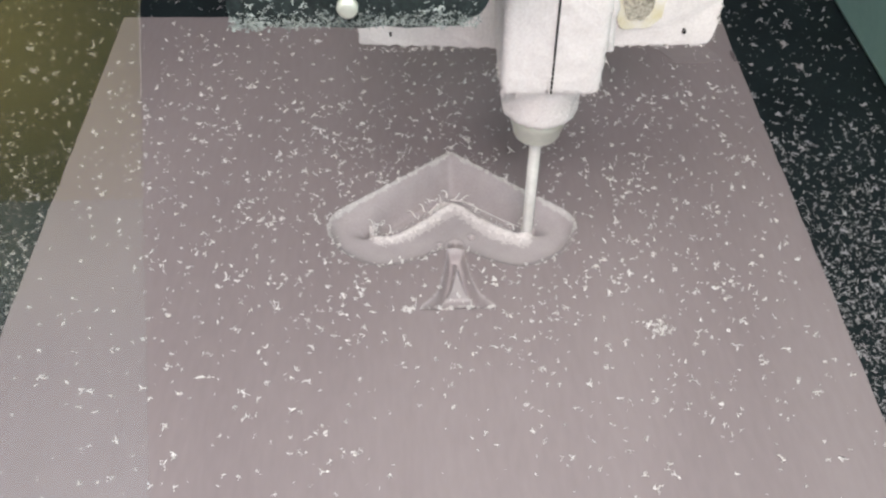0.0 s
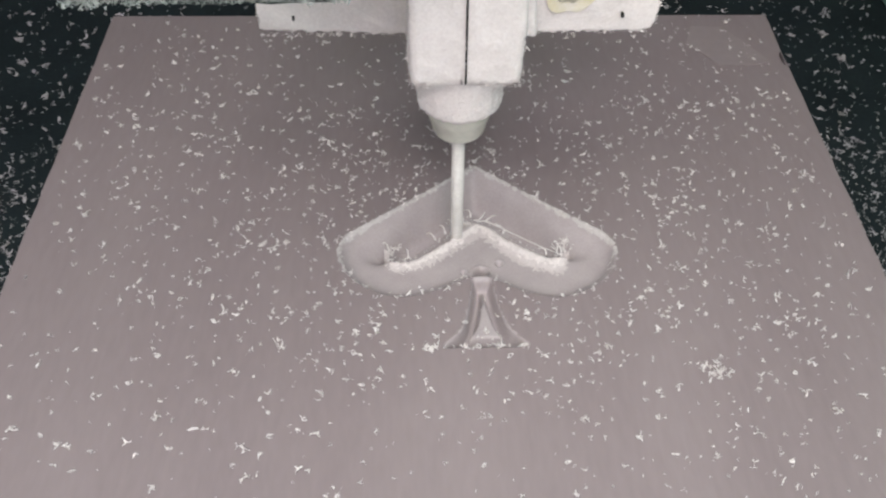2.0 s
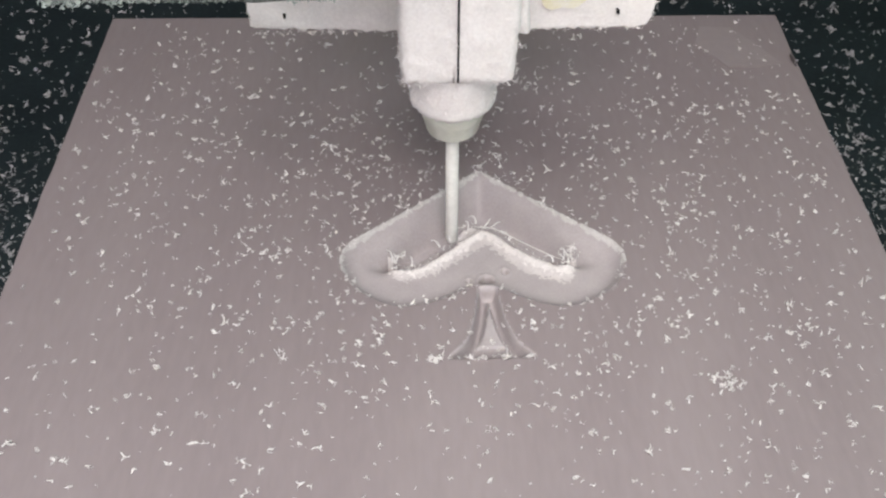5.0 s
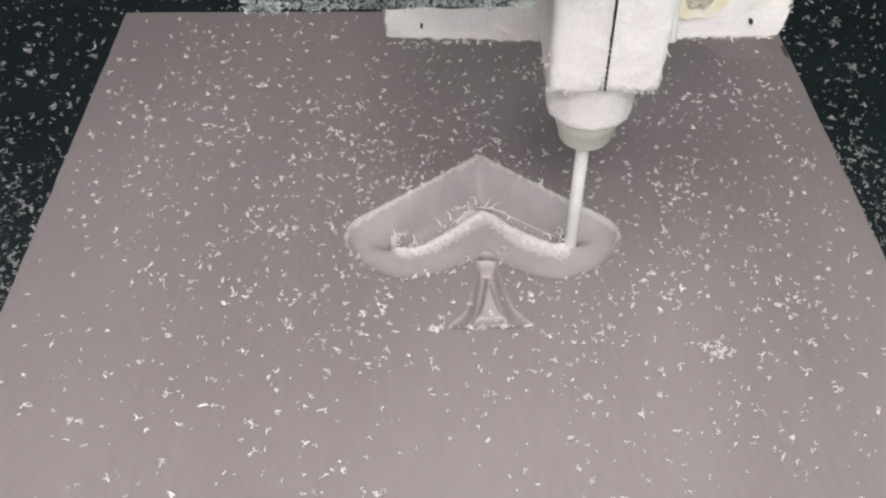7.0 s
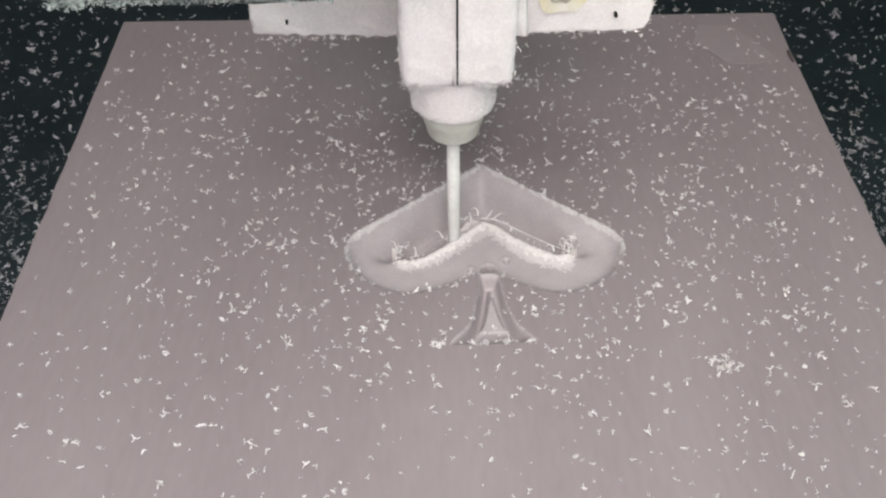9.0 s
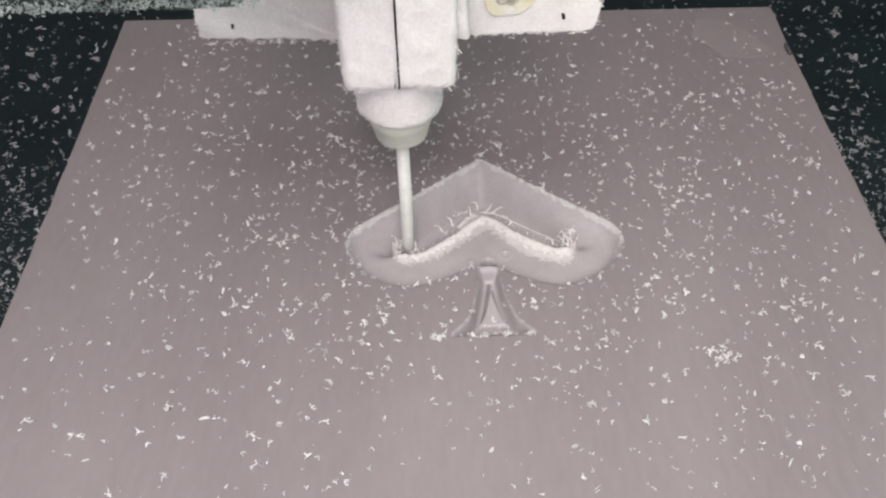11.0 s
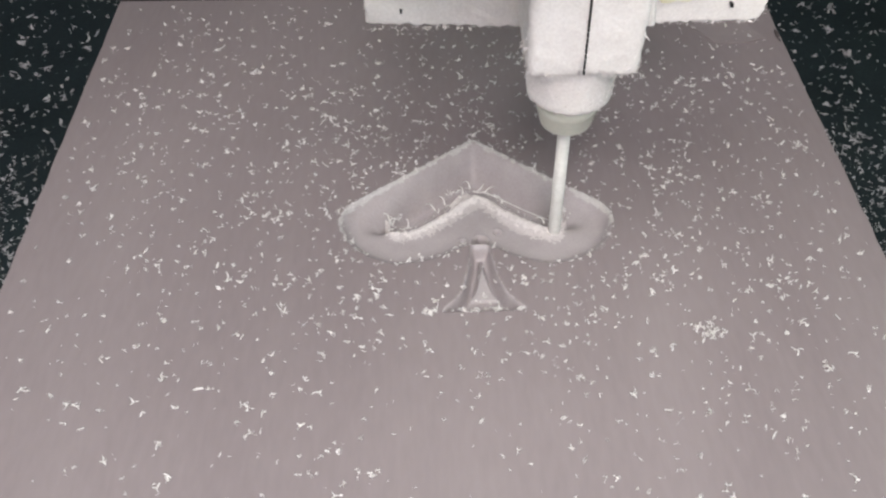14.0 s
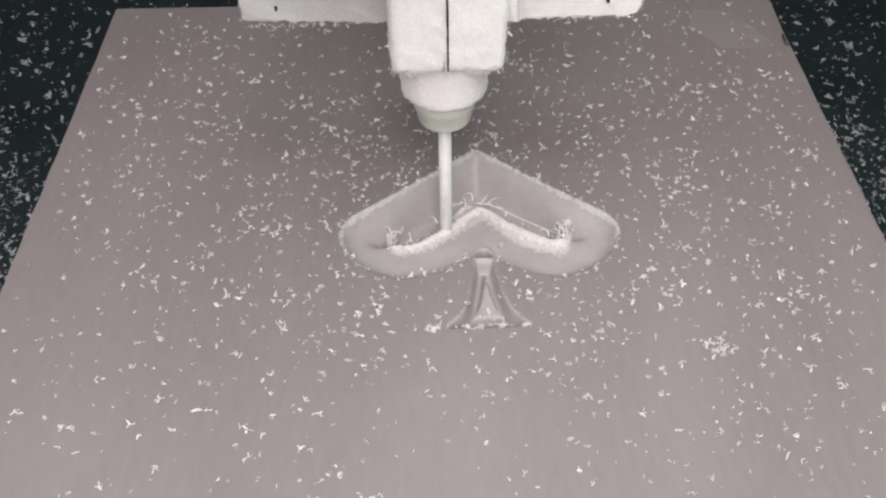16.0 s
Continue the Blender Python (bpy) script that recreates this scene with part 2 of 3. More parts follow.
# left wall is out of view; dark so less bounce reaches the sheet's left
slab("housing_left", REAR, -0.30, -0.28, -0.36, 0.262, BED_Z, 0.40, "unseen dark teal side wall that dims the sheet's left", "housing wall")
slab("housing_right", TEAL, 0.212, 0.232, -0.36, 0.262, BED_Z, 0.40, "pale teal side panel of the milling machine housing", "housing wall", 0.002)
# unseen beam: carries the head, and its size is set to shade the sheet
slab("gantry_beam", BLACK, -0.28, 0.212, 0.09, 0.165, 0.21, 0.27, "dark gantry beam across the milling machine", "beam", 0.003)

# slab added out of view: blocks the ceiling lamp over the sheet's rear
slab("shading_roof", ROOF_BLUE, -0.30, 0.232, 0.0, 0.282, 0.40, 0.41, "unseen pale blue-grey roof added to shade the sheet's rear", "housing roof", 0.002)
slab("housing_front", BLACK, -0.28, 0.212, -0.36, -0.345, BED_Z, 0.04, "dark low front wall of the milling machine housing", "housing wall")


def window_pane():
    m = bpy.data.materials.new("clear_pane")
    m.use_nodes = True
    n, l = m.node_tree.nodes, m.node_tree.links
    n.remove(n["Principled BSDF"])
    clear, gloss, mix, fres = (n.new("ShaderNode" + q) for q in ("BsdfTransparent", "BsdfGlossy", "MixShader", "Fresnel"))
    gloss.inputs["Roughness"].default_value = 0.02
    fres.inputs["IOR"].default_value = 1.52
    l.new(fres.outputs[0], mix.inputs[0])
    l.new(clear.outputs[0], mix.inputs[1])
    l.new(gloss.outputs[0], mix.inputs[2])
    l.new(mix.outputs[0], n["Material Output"].inputs["Surface"])
    w = empty("window_1", pose(-0.034, -0.1926, 0.1901, 45), "slanted clear window of the milling machine housing, slid half open", "window", "structure")
    p = part("pane", box(-0.236, 0.0195, -0.205, 0.285, -0.0001, 0.0001), m, w, "clear plastic pane")
    p.visible_shadow = False
    for x0, x1, y0, y1 in ((-0.246, -0.236, -0.215, 0.295), (0.236, 0.246, -0.215, 0.295), (-0.236, 0.236, -0.215, -0.205), (-0.236, 0.236, 0.285, 0.295)):
        part("window_frame", box(x0, x1, y0, y1, -0.004, 0.004, 0.001), BLACK, w, "narrow black window frame")


window_pane()

# ---- the plastic sheet, milled with a spade ----
HALF = [(0, 43.2), (10.5, 34.6), (22, 25.0), (33.5, 16.0), (38.6, 11.2), (40.4, 5.4), (38.0, -2.6), (32.0, -8.6), (23.0, -12.2), (13.5, -10.4), (6.0, -6.4), (2.2, -4.6)]
MID = 9.5
LOWER = [(-17, 7.6), (-10, 7.4), (-0.7, 14.4), (4, 18.8), (9, 22.6), (14.5, 21.2), (21.4, 13.6), (31.0, 7.6), (35, 8.4)]
UPPER = [(33, 9.8), (22.6, 17.0), (12.5, 25.4), (5.5, 25.4), (-4.6, 17.0), (-8.8, 13.8), (-17, 8.1)]


def smooth_line(pts, steps, closed):
    p = np.array(pts, float)
    n = len(p)
    out = []
    for i in range(n if closed else n - 1):
        a, b, c, d = (p[(i + k) % n] if closed else p[min(max(i + k, 0), n - 1)] for k in (-1, 0, 1, 2))
        for t in np.arange(steps) / steps:
            out.append(0.5 * (2 * b + (c - a) * t + (2 * a - 5 * b + 4 * c - d) * t * t + (3 * b - a - 3 * c + d) * t ** 3))
    return np.array(out)


def signed_distance(px, py, poly):
    """Distance to a closed outline, positive inside."""
    d = np.full(px.shape, 1e9)
    inside = np.zeros(px.shape, bool)
    for (ax, ay), (bx, by) in zip(poly, np.roll(poly, -1, axis=0)):
        ex, ey = bx - ax, by - ay
        t = np.clip(((px - ax) * ex + (py - ay) * ey) / max(ex * ex + ey * ey, 1e-12), 0, 1)
        d = np.minimum(d, np.hypot(px - ax - t * ex, py - ay - t * ey))
        cross = (ay > py) != (by > py)
        with np.errstate(divide="ignore", invalid="ignore"):
            inside ^= cross & (px < (bx - ax) * (py - ay) / (by - ay) + ax)
    return np.where(inside, d, -d)


right = smooth_line(HALF, 6, False)
right = np.vstack([right, HALF[-1]])
left = right[::-1].copy()
left[:, 0] *= -1
SPADE = np.vstack([right, left])[:-1]
SPADE[:, 0] += MID
turn = math.radians(-1.3)
SPADE = np.stack([MID + (SPADE[:, 0] - MID) * math.cos(turn) - (SPADE[:, 1] - 6) * math.sin(turn), 6 + (SPADE[:, 0] - MID) * math.sin(turn) + (SPADE[:, 1] - 6) * math.cos(turn)], -1)
STEM_HALF = [(2.6, -5.0), (3.2, -10), (4.6, -18), (6.6, -24), (11.2, -29.6), (10.6, -30.4)]
sr = smooth_line(STEM_HALF, 5, False)
sl = sr[::-1].copy()
sl[:, 0] *= -1
STEM = np.vstack([sr, sl])
STEM[:, 0] += MID + 0.6
LOOP = np.vstack([smooth_line(LOWER, 4, False), smooth_line(UPPER, 4, False)])


def relief(px, py):
    """Height of the milled surface in millimetres, and which cut it belongs to."""
    d = signed_distance(px, py, SPADE)
    wob = np.array([noise.noise(Vector((x * 0.35, y * 0.35, 3.1))) for x, y in zip(px.ravel(), py.ravel())]).reshape(px.shape)
    fine = np.array([noise.noise(Vector((x * 1.1, y * 1.1, 7.7))) for x, y in zip(px.ravel(), py.ravel())]).reshape(px.shape)
    # the bowl is shallow on the near side and runs down to the trench on the far side
    ridge = np.interp(px, [-40, -17, 9.5, 35, 60], [3.5, 6.5, 23.2, 7.0, 3.5])
    far = np.clip((py - ridge + 2.4) / 4.0, 0, 1)
    far = far * far * (3 - 2 * far) * np.clip((36 - np.abs(px - 9.5)) / 16, 0, 1)
    k = np.clip(d / (11.5 - 4.3 * far), 0, 1)
    near_side = -4.0 * (1 - (1 - k) ** 6.0)
    far_side = -11.0 * (0.35 * k + 0.65 * k * k)
    z = near_side * (1 - far) + far_side * far
    kind = np.where(d > 0.1, 1, 0)
    c = signed_distance(px, py, LOOP) + 0.5 * wob + 0.25 * fine
    wall = np.clip((c + 2.2) / 0.9, 0, 1)
    z = np.where(d > 0, z * (1 - wall) + (-11.6 + 0.4 * fine) * wall, z)
    # ragged ledge of swarf on the near lip, thick at both ends and thin at the crest
    thick = np.interp(px, [-17.5, -15, -5, 1, 12, 17, 21, 34, 37], [0, 2.2, 2.0, 1.5, 1.2, 1.3, 2.8, 2.8, 0])
    rag = np.array([noise.noise(Vector((x * 0.9, y * 0.9, 2.2))) + 0.6 * noise.noise(Vector((x * 2.1, y * 2.1, 4.4))) for x, y in zip(px.ravel(), py.ravel())]).reshape(px.shape)
    ledge = np.exp(-((c + 2.2 + 0.3 * thick + 0.7 * rag) / (0.5 + 0.75 * thick)) ** 4) * (1 - far) * np.clip(thick * 4, 0, 1)
    z = z + np.where(d > 1, ledge * (0.4 + 0.45 * rag + 0.25 * thick), 0)
    # the fresh face pales towards the lip
    band = np.interp(px, [-18, -15.5, -5, 1, 12, 17, 21, 34, 37.5], [0, 2.6, 2.6, 3.0, 3.6, 3.2, 4.0, 3.8, 0])
    pale = (d > 0) & (far < 0.6) & (band > 0.1) & (py > -2)
    kind = np.where(pale & (c + 2.2 > -1.5 * band + 1.6 * rag), 4, kind)
    kind = np.where(pale & (c + 2.2 > -0.85 * band + 1.5 * rag), 2, kind)
    kind = np.where((d > -0.2) & (d < 0.25 + 0.8 * wob + 0.4 * fine) & (py > 2), 3, kind)
    crest = np.exp(-(((px - 8.5) / 7.0) ** 4)) * np.exp(-((c - 0.3) / 1.3) ** 2)
    z = z + np.where(d > 0, crest * (3.2 + 1.2 * rag), 0)
    kind = np.where((d > 0) & (crest > 0.55), 2, kind)
    e = signed_distance(px, py, STEM)
    groove = -5.2 * np.sin(np.pi * np.clip(e / 3.5, 0, 1)) ** 0.8 - 0.3 * np.clip(e, 0, 1)
    z = np.where((e > -0.2) & (d < 2.5), np.minimum(z, groove), z)
    kind = np.where((e > 0.1) & (d <= 0.1), 1, kind)
    return z, kind


def pits(px, py, z, kind):
    """The drilled dimple over the stem and a small torn pit beside it."""
    for x, y, r, deep, lip in ((MID + 0.9, -0.3, 1.9, 6.0, 0.7), (MID + 6.3, 3.6, 0.8, 1.6, 0.4), (MID - 4.3, 0.2, 0.6, 0.7, 0.3)):
        dim = np.hypot(px - x, (py - y) * 0.85)
        z = z - deep * np.exp(-(dim / r) ** 6) + lip * np.exp(-((dim - r - 0.5) / 0.45) ** 2)
    return z, kind


def build_sheet():
    xs = np.concatenate([np.linspace(-125, -36, 12)[:-1], np.arange(-36, 56, 0.5), np.linspace(56, 125, 10)])
    ys = np.concatenate([np.linspace(-168, -36, 14)[:-1], np.arange(-36, 48, 0.5), np.linspace(48, 132, 12)])
    gx, gy = np.meshgrid(xs, ys)
    # the blank lies turned by a little on the bed; the cut lies square to it
    z, kind = relief(gx, gy)
    lean = 0.0135
    sx = gx + (0.7 + lean * gy) * np.clip((np.abs(gx - 10) - 46) / 40, 0, 1)
    sy = gy - 0.019 * gx * np.clip((gy - 48) / 60, 0, 1)
    # the cutter's round nose leaves no sharp creases in the bowl
    mask = (signed_distance(gx, gy, SPADE) > 0.8) & (signed_distance(gx, gy, LOOP) < -3.4)
    for _ in range(14):
        b = z.copy()
        b[1:-1, 1:-1] = (z[:-2, 1:-1] + z[2:, 1:-1] + z[1:-1, :-2] + z[1:-1, 2:] + 4 * z[1:-1, 1:-1]) / 8
        z = np.where(mask, b, z)
    z, kind = pits(gx, gy, z, kind)
    nx, ny = len(xs), len(ys)
    v = np.stack([sx.ravel(), sy.ravel(), z.ravel()], -1) / 1000
    edge = []
    edge += [j for j in range(nx)] + [i * nx + nx - 1 for i in range(1, ny)]
    edge += [(ny - 1) * nx + j for j in range(nx - 2, -1, -1)] + [i * nx for i in range(ny - 2, 0, -1)]
    # worn, slightly uneven rim
    for q in edge:
        v[q, 0] += 0.0004 * noise.noise(Vector((v[q, 0] * 90, v[q, 1] * 90, 1.0)))
        v[q, 1] += 0.0004 * noise.noise(Vector((v[q, 0] * 90, v[q, 1] * 90, 5.0)))
    ring = v[edge].copy()
    low = ring.copy()
    low[:, 2] = -0.013
    faces, mats = [], []
    for i in range(ny - 1):
        for j in range(nx - 1):
            q = (i * nx + j, i * nx + j + 1, (i + 1) * nx + j + 1, (i + 1) * nx + j)
            faces.append(q)
            mats.append(int(kind.ravel()[q[0]]) if 4 in kind.ravel()[list(q)] else int(max(kind.ravel()[list(q)])))
    o = len(v)
    m = len(edge)
    for k in range(m):
        j = (k + 1) % m
        faces.append((o + k, o + m + k, o + m + j, o + j))
        mats.append(0)
    faces.append([o + m + k for k in range(m)][::-1])
    mats.append(0)
    me = bpy.data.meshes.new("plastic_sheet")
    me.from_pydata(np.vstack([v, ring, low]).tolist(), [], faces)
    for q in (SHEET, MILLED, FRESH, SCUFFED, PALE):
        me.materials.append(q)
    me.polygons.foreach_set("material_index", mats)
    me.polygons.foreach_set("use_smooth", [len(f) == 4 and k < (nx - 1) * (ny - 1) for k, f in enumerate(faces)])
    ob = new("plastic_sheet", me)
    return tagged(ob, "grey plastic sheet with a half-milled spade, littered with white chips", "plastic sheet")


SHEET_OB = build_sheet()
TABLE = tagged(part("sliding_table", box(-0.105, 0.105, -0.15, 0.115, BED_Z + 0.0005, -0.0131, 0.001), BLACK), "black sliding machine table under the plastic sheet", "machine table")


# single larger shavings on the sheet: x, y in millimetres and size
def sheet_chips():
    near = [(-3.8, -30.1, 1.6), (-28.1, -74.3, 2.2), (-63.9, -54.3, 2.2), (-46.6, -44.0, 2.2), (-55.0, -37.6, 1.6), (-79.3, -39.6, 1.9), (-73.9, -45.6, 1.3), (-69.4, -21.7, 1.3), (-69.2, -60.2, 1.7), (-77.0, -61.4, 1.6), (-53.0, -65.1, 1.5), (-47.1, -62.4, 1.8), (-37.4, -66.5, 2.2), (-34.9, -67.0, 1.5), (-31.8, -75.3, 1.4), (-23.3, -42.0, 1.8), (-27.5, -40.4, 1.3), (-22.0, -65.0, 1.6), (-22.3, -70.6, 1.3), (-6.3, -52.4, 1.2), (-12.5, -39.6, 1.3), (-5.1, -44.3, 1.8), (6.5, -44.7, 1.8), (9.4, -52.5, 1.3), (6.6, -59.2, 1.6), (31.2, -36.0, 2.0), (23.7, -47.1, 2.0), (36.6, -42.9, 1.3), (45.6, -33.4, 1.4), (53.5, -48.1, 1.5), (51.6, -54.3, 1.6)]
    far = [(64.2, -17.1, 2.4), (70.5, -21.2, 2.2), (78.9, -16.1, 2.2), (77.6, -72.7, 1.8), (80.3, -74.6, 1.8), (58.3, -78.0, 1.8), (80.4, -49.9, 1.6), (111.0, -18.9, 1.4), (-17.4, -18.4, 2.0), (-46.4, -18.9, 1.5), (-65.7, -13.4, 1.5), (-62.6, -24.9, 1.6), (-96.0, -63.7, 1.5), (-107.0, -23.4, 1.8), (-118.4, -15.2, 1.4), (-82.5, 79.1, 2.0), (-79.0, 78.0, 1.6), (-45.5, 68.2, 2.2), (46.5, 47.7, 2.2), (55.8, 72.8, 2.2), (64.9, 90.4, 1.8), (76.6, 91.5, 1.8), (98.4, 86.5, 1.8), (-10.9, 60.8, 2.6), (-68.8, 39.9, 2.0), (-82.4, 46.3, 2.0), (-81.5, 12.9, 2.2), (-110.7, 16.4, 1.9), (-33.8, 87.6, 1.9), (-97.0, 92.2, 1.9)]
    def height(x, y):
        z, _ = relief(np.array([[x]]), np.array([[y]]))
        return float(z[0, 0]) / 1000
    for x, y, s in near + far:
        chips("chip", [(x / 1000, y / 1000)], [s * 0.76 / 1000], height(x, y), CHIP, SHEET_OB, long=1.7)
    # the two-lobed clump
    spots = np.vstack([RNG.normal(0, 1, (12, 2)) * (0.9, 0.7) + (66.6, -38.4), RNG.normal(0, 1, (16, 2)) * (1.3, 0.6) + (69.4, -41.0)])
    chips("chip_clump", spots / 1000, RNG.uniform(0.7, 1.4, len(spots)) / 1000, RNG.uniform(0, 0.0004, len(spots)), CHIP, SHEET_OB, long=1.3)
    # the scattered rest
    n = 8600
    px, py = RNG.uniform(-120, 122, n), RNG.uniform(-110, 130, n)
    keep = 0.16 + 0.75 * np.exp(-(((px - 5) / 75) ** 2 + ((py - 12) / 45) ** 2)) + 0.3 * np.exp(-(((px - 70) / 35) ** 2 + ((py + 30) / 50) ** 2)) + 0.25 * np.exp(-(((py - 70) / 40) ** 2))
    keep *= np.array([0.55 + 0.9 * max(0, 0.5 + noise.noise(Vector((x * 0.05, y * 0.05, 9)))) for x, y in zip(px, py)])
    ok = RNG.uniform(0, 1, n) < keep
    d = signed_distance(px, py, SPADE)
    ok &= (d < 0.2)
    px, py = px[ok], py[ok]
    z, _ = relief(px[None], py[None])
    sizes = np.clip(RNG.lognormal(-0.26, 0.5, len(px)), 0.25, 1.8) / 1000
    own = np.argsort(-sizes)[:230]
    for k in own:
        single_chip("chip", px[k] / 1000, py[k] / 1000, z[0][k] / 1000, sizes[k], CHIP, SHEET_OB)
    rest = np.setdiff1d(np.arange(len(px)), own)
    px, py, sizes, z = px[rest], py[rest], sizes[rest], z[:, rest]
    tagged(chips("swarf", np.stack([px, py], -1) / 1000, sizes, z[0] / 1000, CHIP, SHEET_OB, long=1.6), "white plastic shavings scattered on the sheet", kind="stuff")
    # burrs round the rim of the cut
    rim = SPADE[(SPADE[:, 1] < 0)]
    spots = np.vstack([rim[RNG.integers(0, len(rim), 36)] + RNG.normal(0, 0.5, (36, 2)), np.stack([RNG.uniform(-8, 21, 36), -30.4 + RNG.normal(0, 0.3, 36)], -1)])
    tagged(chips("rim_swarf", spots / 1000, np.clip(RNG.lognormal(-0.1, 0.4, len(spots)), 0.4, 1.8) / 1000, 0.0, CHIP, SHEET_OB), "white burrs along the rim of the milled spade", kind="stuff")
    spots = np.stack([RNG.normal(10.4, 1.6, 12), RNG.normal(-26.5, 2.0, 12)], -1)
    tagged(chips("stem_fuzz", spots / 1000, RNG.uniform(0.4, 1.1, 12) / 1000, -0.0004, CHIP, SHEET_OB), "white fuzz standing on the milled stem", kind="stuff")
    # fine fuzz along the whole upper rim
    rim = SPADE[(SPADE[:, 1] > -4)]
    spots = rim[RNG.integers(0, len(rim), 220)] + RNG.normal(0, 0.7, (220, 2)) + (0, 0.3)
    tagged(chips("rim_fuzz", spots / 1000, np.clip(RNG.lognormal(-1.3, 0.4, len(spots)), 0.12, 0.6) / 1000, 0.0, CHIP, SHEET_OB), "fine white fuzz on the upper rim of the cut", kind="stuff")
    # ragged fringe on the lip of the inner cut
    lip = np.vstack([smooth_line(LOWER, 8, False) + (0, -2.2), np.array([(-16, 7.5), (-15, 9.5), (34, 8.5), (36, 9.5), (35, 10.5)])[RNG.integers(0, 5, 26)] + RNG.normal(0, 0.9, (26, 2)), np.stack([RNG.normal(4, 3, 12), RNG.normal(20.5, 1.0, 12)], -1)])
    lip = lip + RNG.normal(0, 0.35, lip.shape)
    tagged(chips("cut_fringe", lip / 1000, np.clip(RNG.lognormal(-0.45, 0.5, len(lip)), 0.3, 1.6) / 1000, -0.0026, CHIP, SHEET_OB, long=1.7, curl=0.8), "ragged white plastic fringe along the fresh cut", kind="stuff")


sheet_chips()


# curled burrs that stand up from both ends and the crest of the fresh cut
def burrs():
    spots = [(-15.5, 5.5, 80), (-13.5, 8.0, 150), (-16.5, 7.5, 110), (-11.0, 4.5, 60), (-2.5, 12.0, 140), (0.5, 14.5, 100), (6.0, 19.0, 70), (8.5, 21.5, 95), (11.0, 20.5, 20), (13.0, 20.0, -15), (33.0, 5.5, 60), (34.5, 7.0, 100), (36.0, 6.0, 130), (30.0, 5.0, 80)]
    for x, y, heading in spots:
        a, p = math.radians(heading), Vector((x / 1000, (y + 1.6) / 1000, -0.0034))
        points = []
        lift = RNG.uniform(0.5, 1.1)
        for k in range(9):
            points.append(p.copy())
            p = p + Vector((math.cos(a), math.sin(a), lift * math.cos(k * 0.33))) * 0.00042
            a += RNG.normal(0.12, 0.22)
        part("burr", ribbon(points, 0.0005, 0.0002), CHIP, SHEET_OB, smooth=True)


burrs()


# a thin strip torn loose along the lip, still held at both ends
def sliver():
    line = smooth_line([(9.5, 21.8), (14, 20.8), (20, 16.4), (26, 11.9), (31, 8.6), (34, 7.0)], 5, False)
    points = [Vector((x / 1000, y / 1000, -0.0034)) for k, (x, y) in enumerate(line)]
    part("sliver", ribbon(points, 0.0004, 0.0002), CHIP, SHEET_OB, "thin white strip torn loose along the cut", True)


sliver()


# a torn scrap of protective film at the rear corner, its edge curling up
def film_scrap():
    bm = bmesh.new()
    pts = [(97, 122), (108, 121), (114, 112), (121, 98), (112, 95.5), (102, 96), (93, 111)]
    low = [bm.verts.new((x / 1000, y / 1000, 0.00015)) for x, y in pts]
    top = [bm.verts.new((x / 1000, y / 1000, 0.0004)) for x, y in pts]
    bm.faces.new(low[::-1])
    bm.faces.new(top)
    for k in range(len(pts)):
        j = (k + 1) % len(pts)
        bm.faces.new((low[k], low[j], top[j], top[k]))
    part("film_scrap", bm, FILM, SHEET_OB, "pale scrap of protective film")
    bm = bmesh.new()
    rows = []
    for k in range(9):
        a = math.pi * 0.75 * k / 8
        r = 0.0011
        rows.append([bm.verts.new((0.1262 - r * math.sin(a), y, 0.0003 + r * (1 - math.cos(a)))) for y in (0.096, 0.0985, 0.1015, 0.104 - 0.0004 * k)])
    for p, q in zip(rows, rows[1:]):
        for k in range(3):
            bm.faces.new((p[k], p[k + 1], q[k + 1], q[k]))
    bmesh.ops.solidify(bm, geom=bm.faces[:], thickness=0.0002)
    part("film_curl", bm, FILM, SHEET_OB, "curled-up edge of the film", True)


film_scrap()


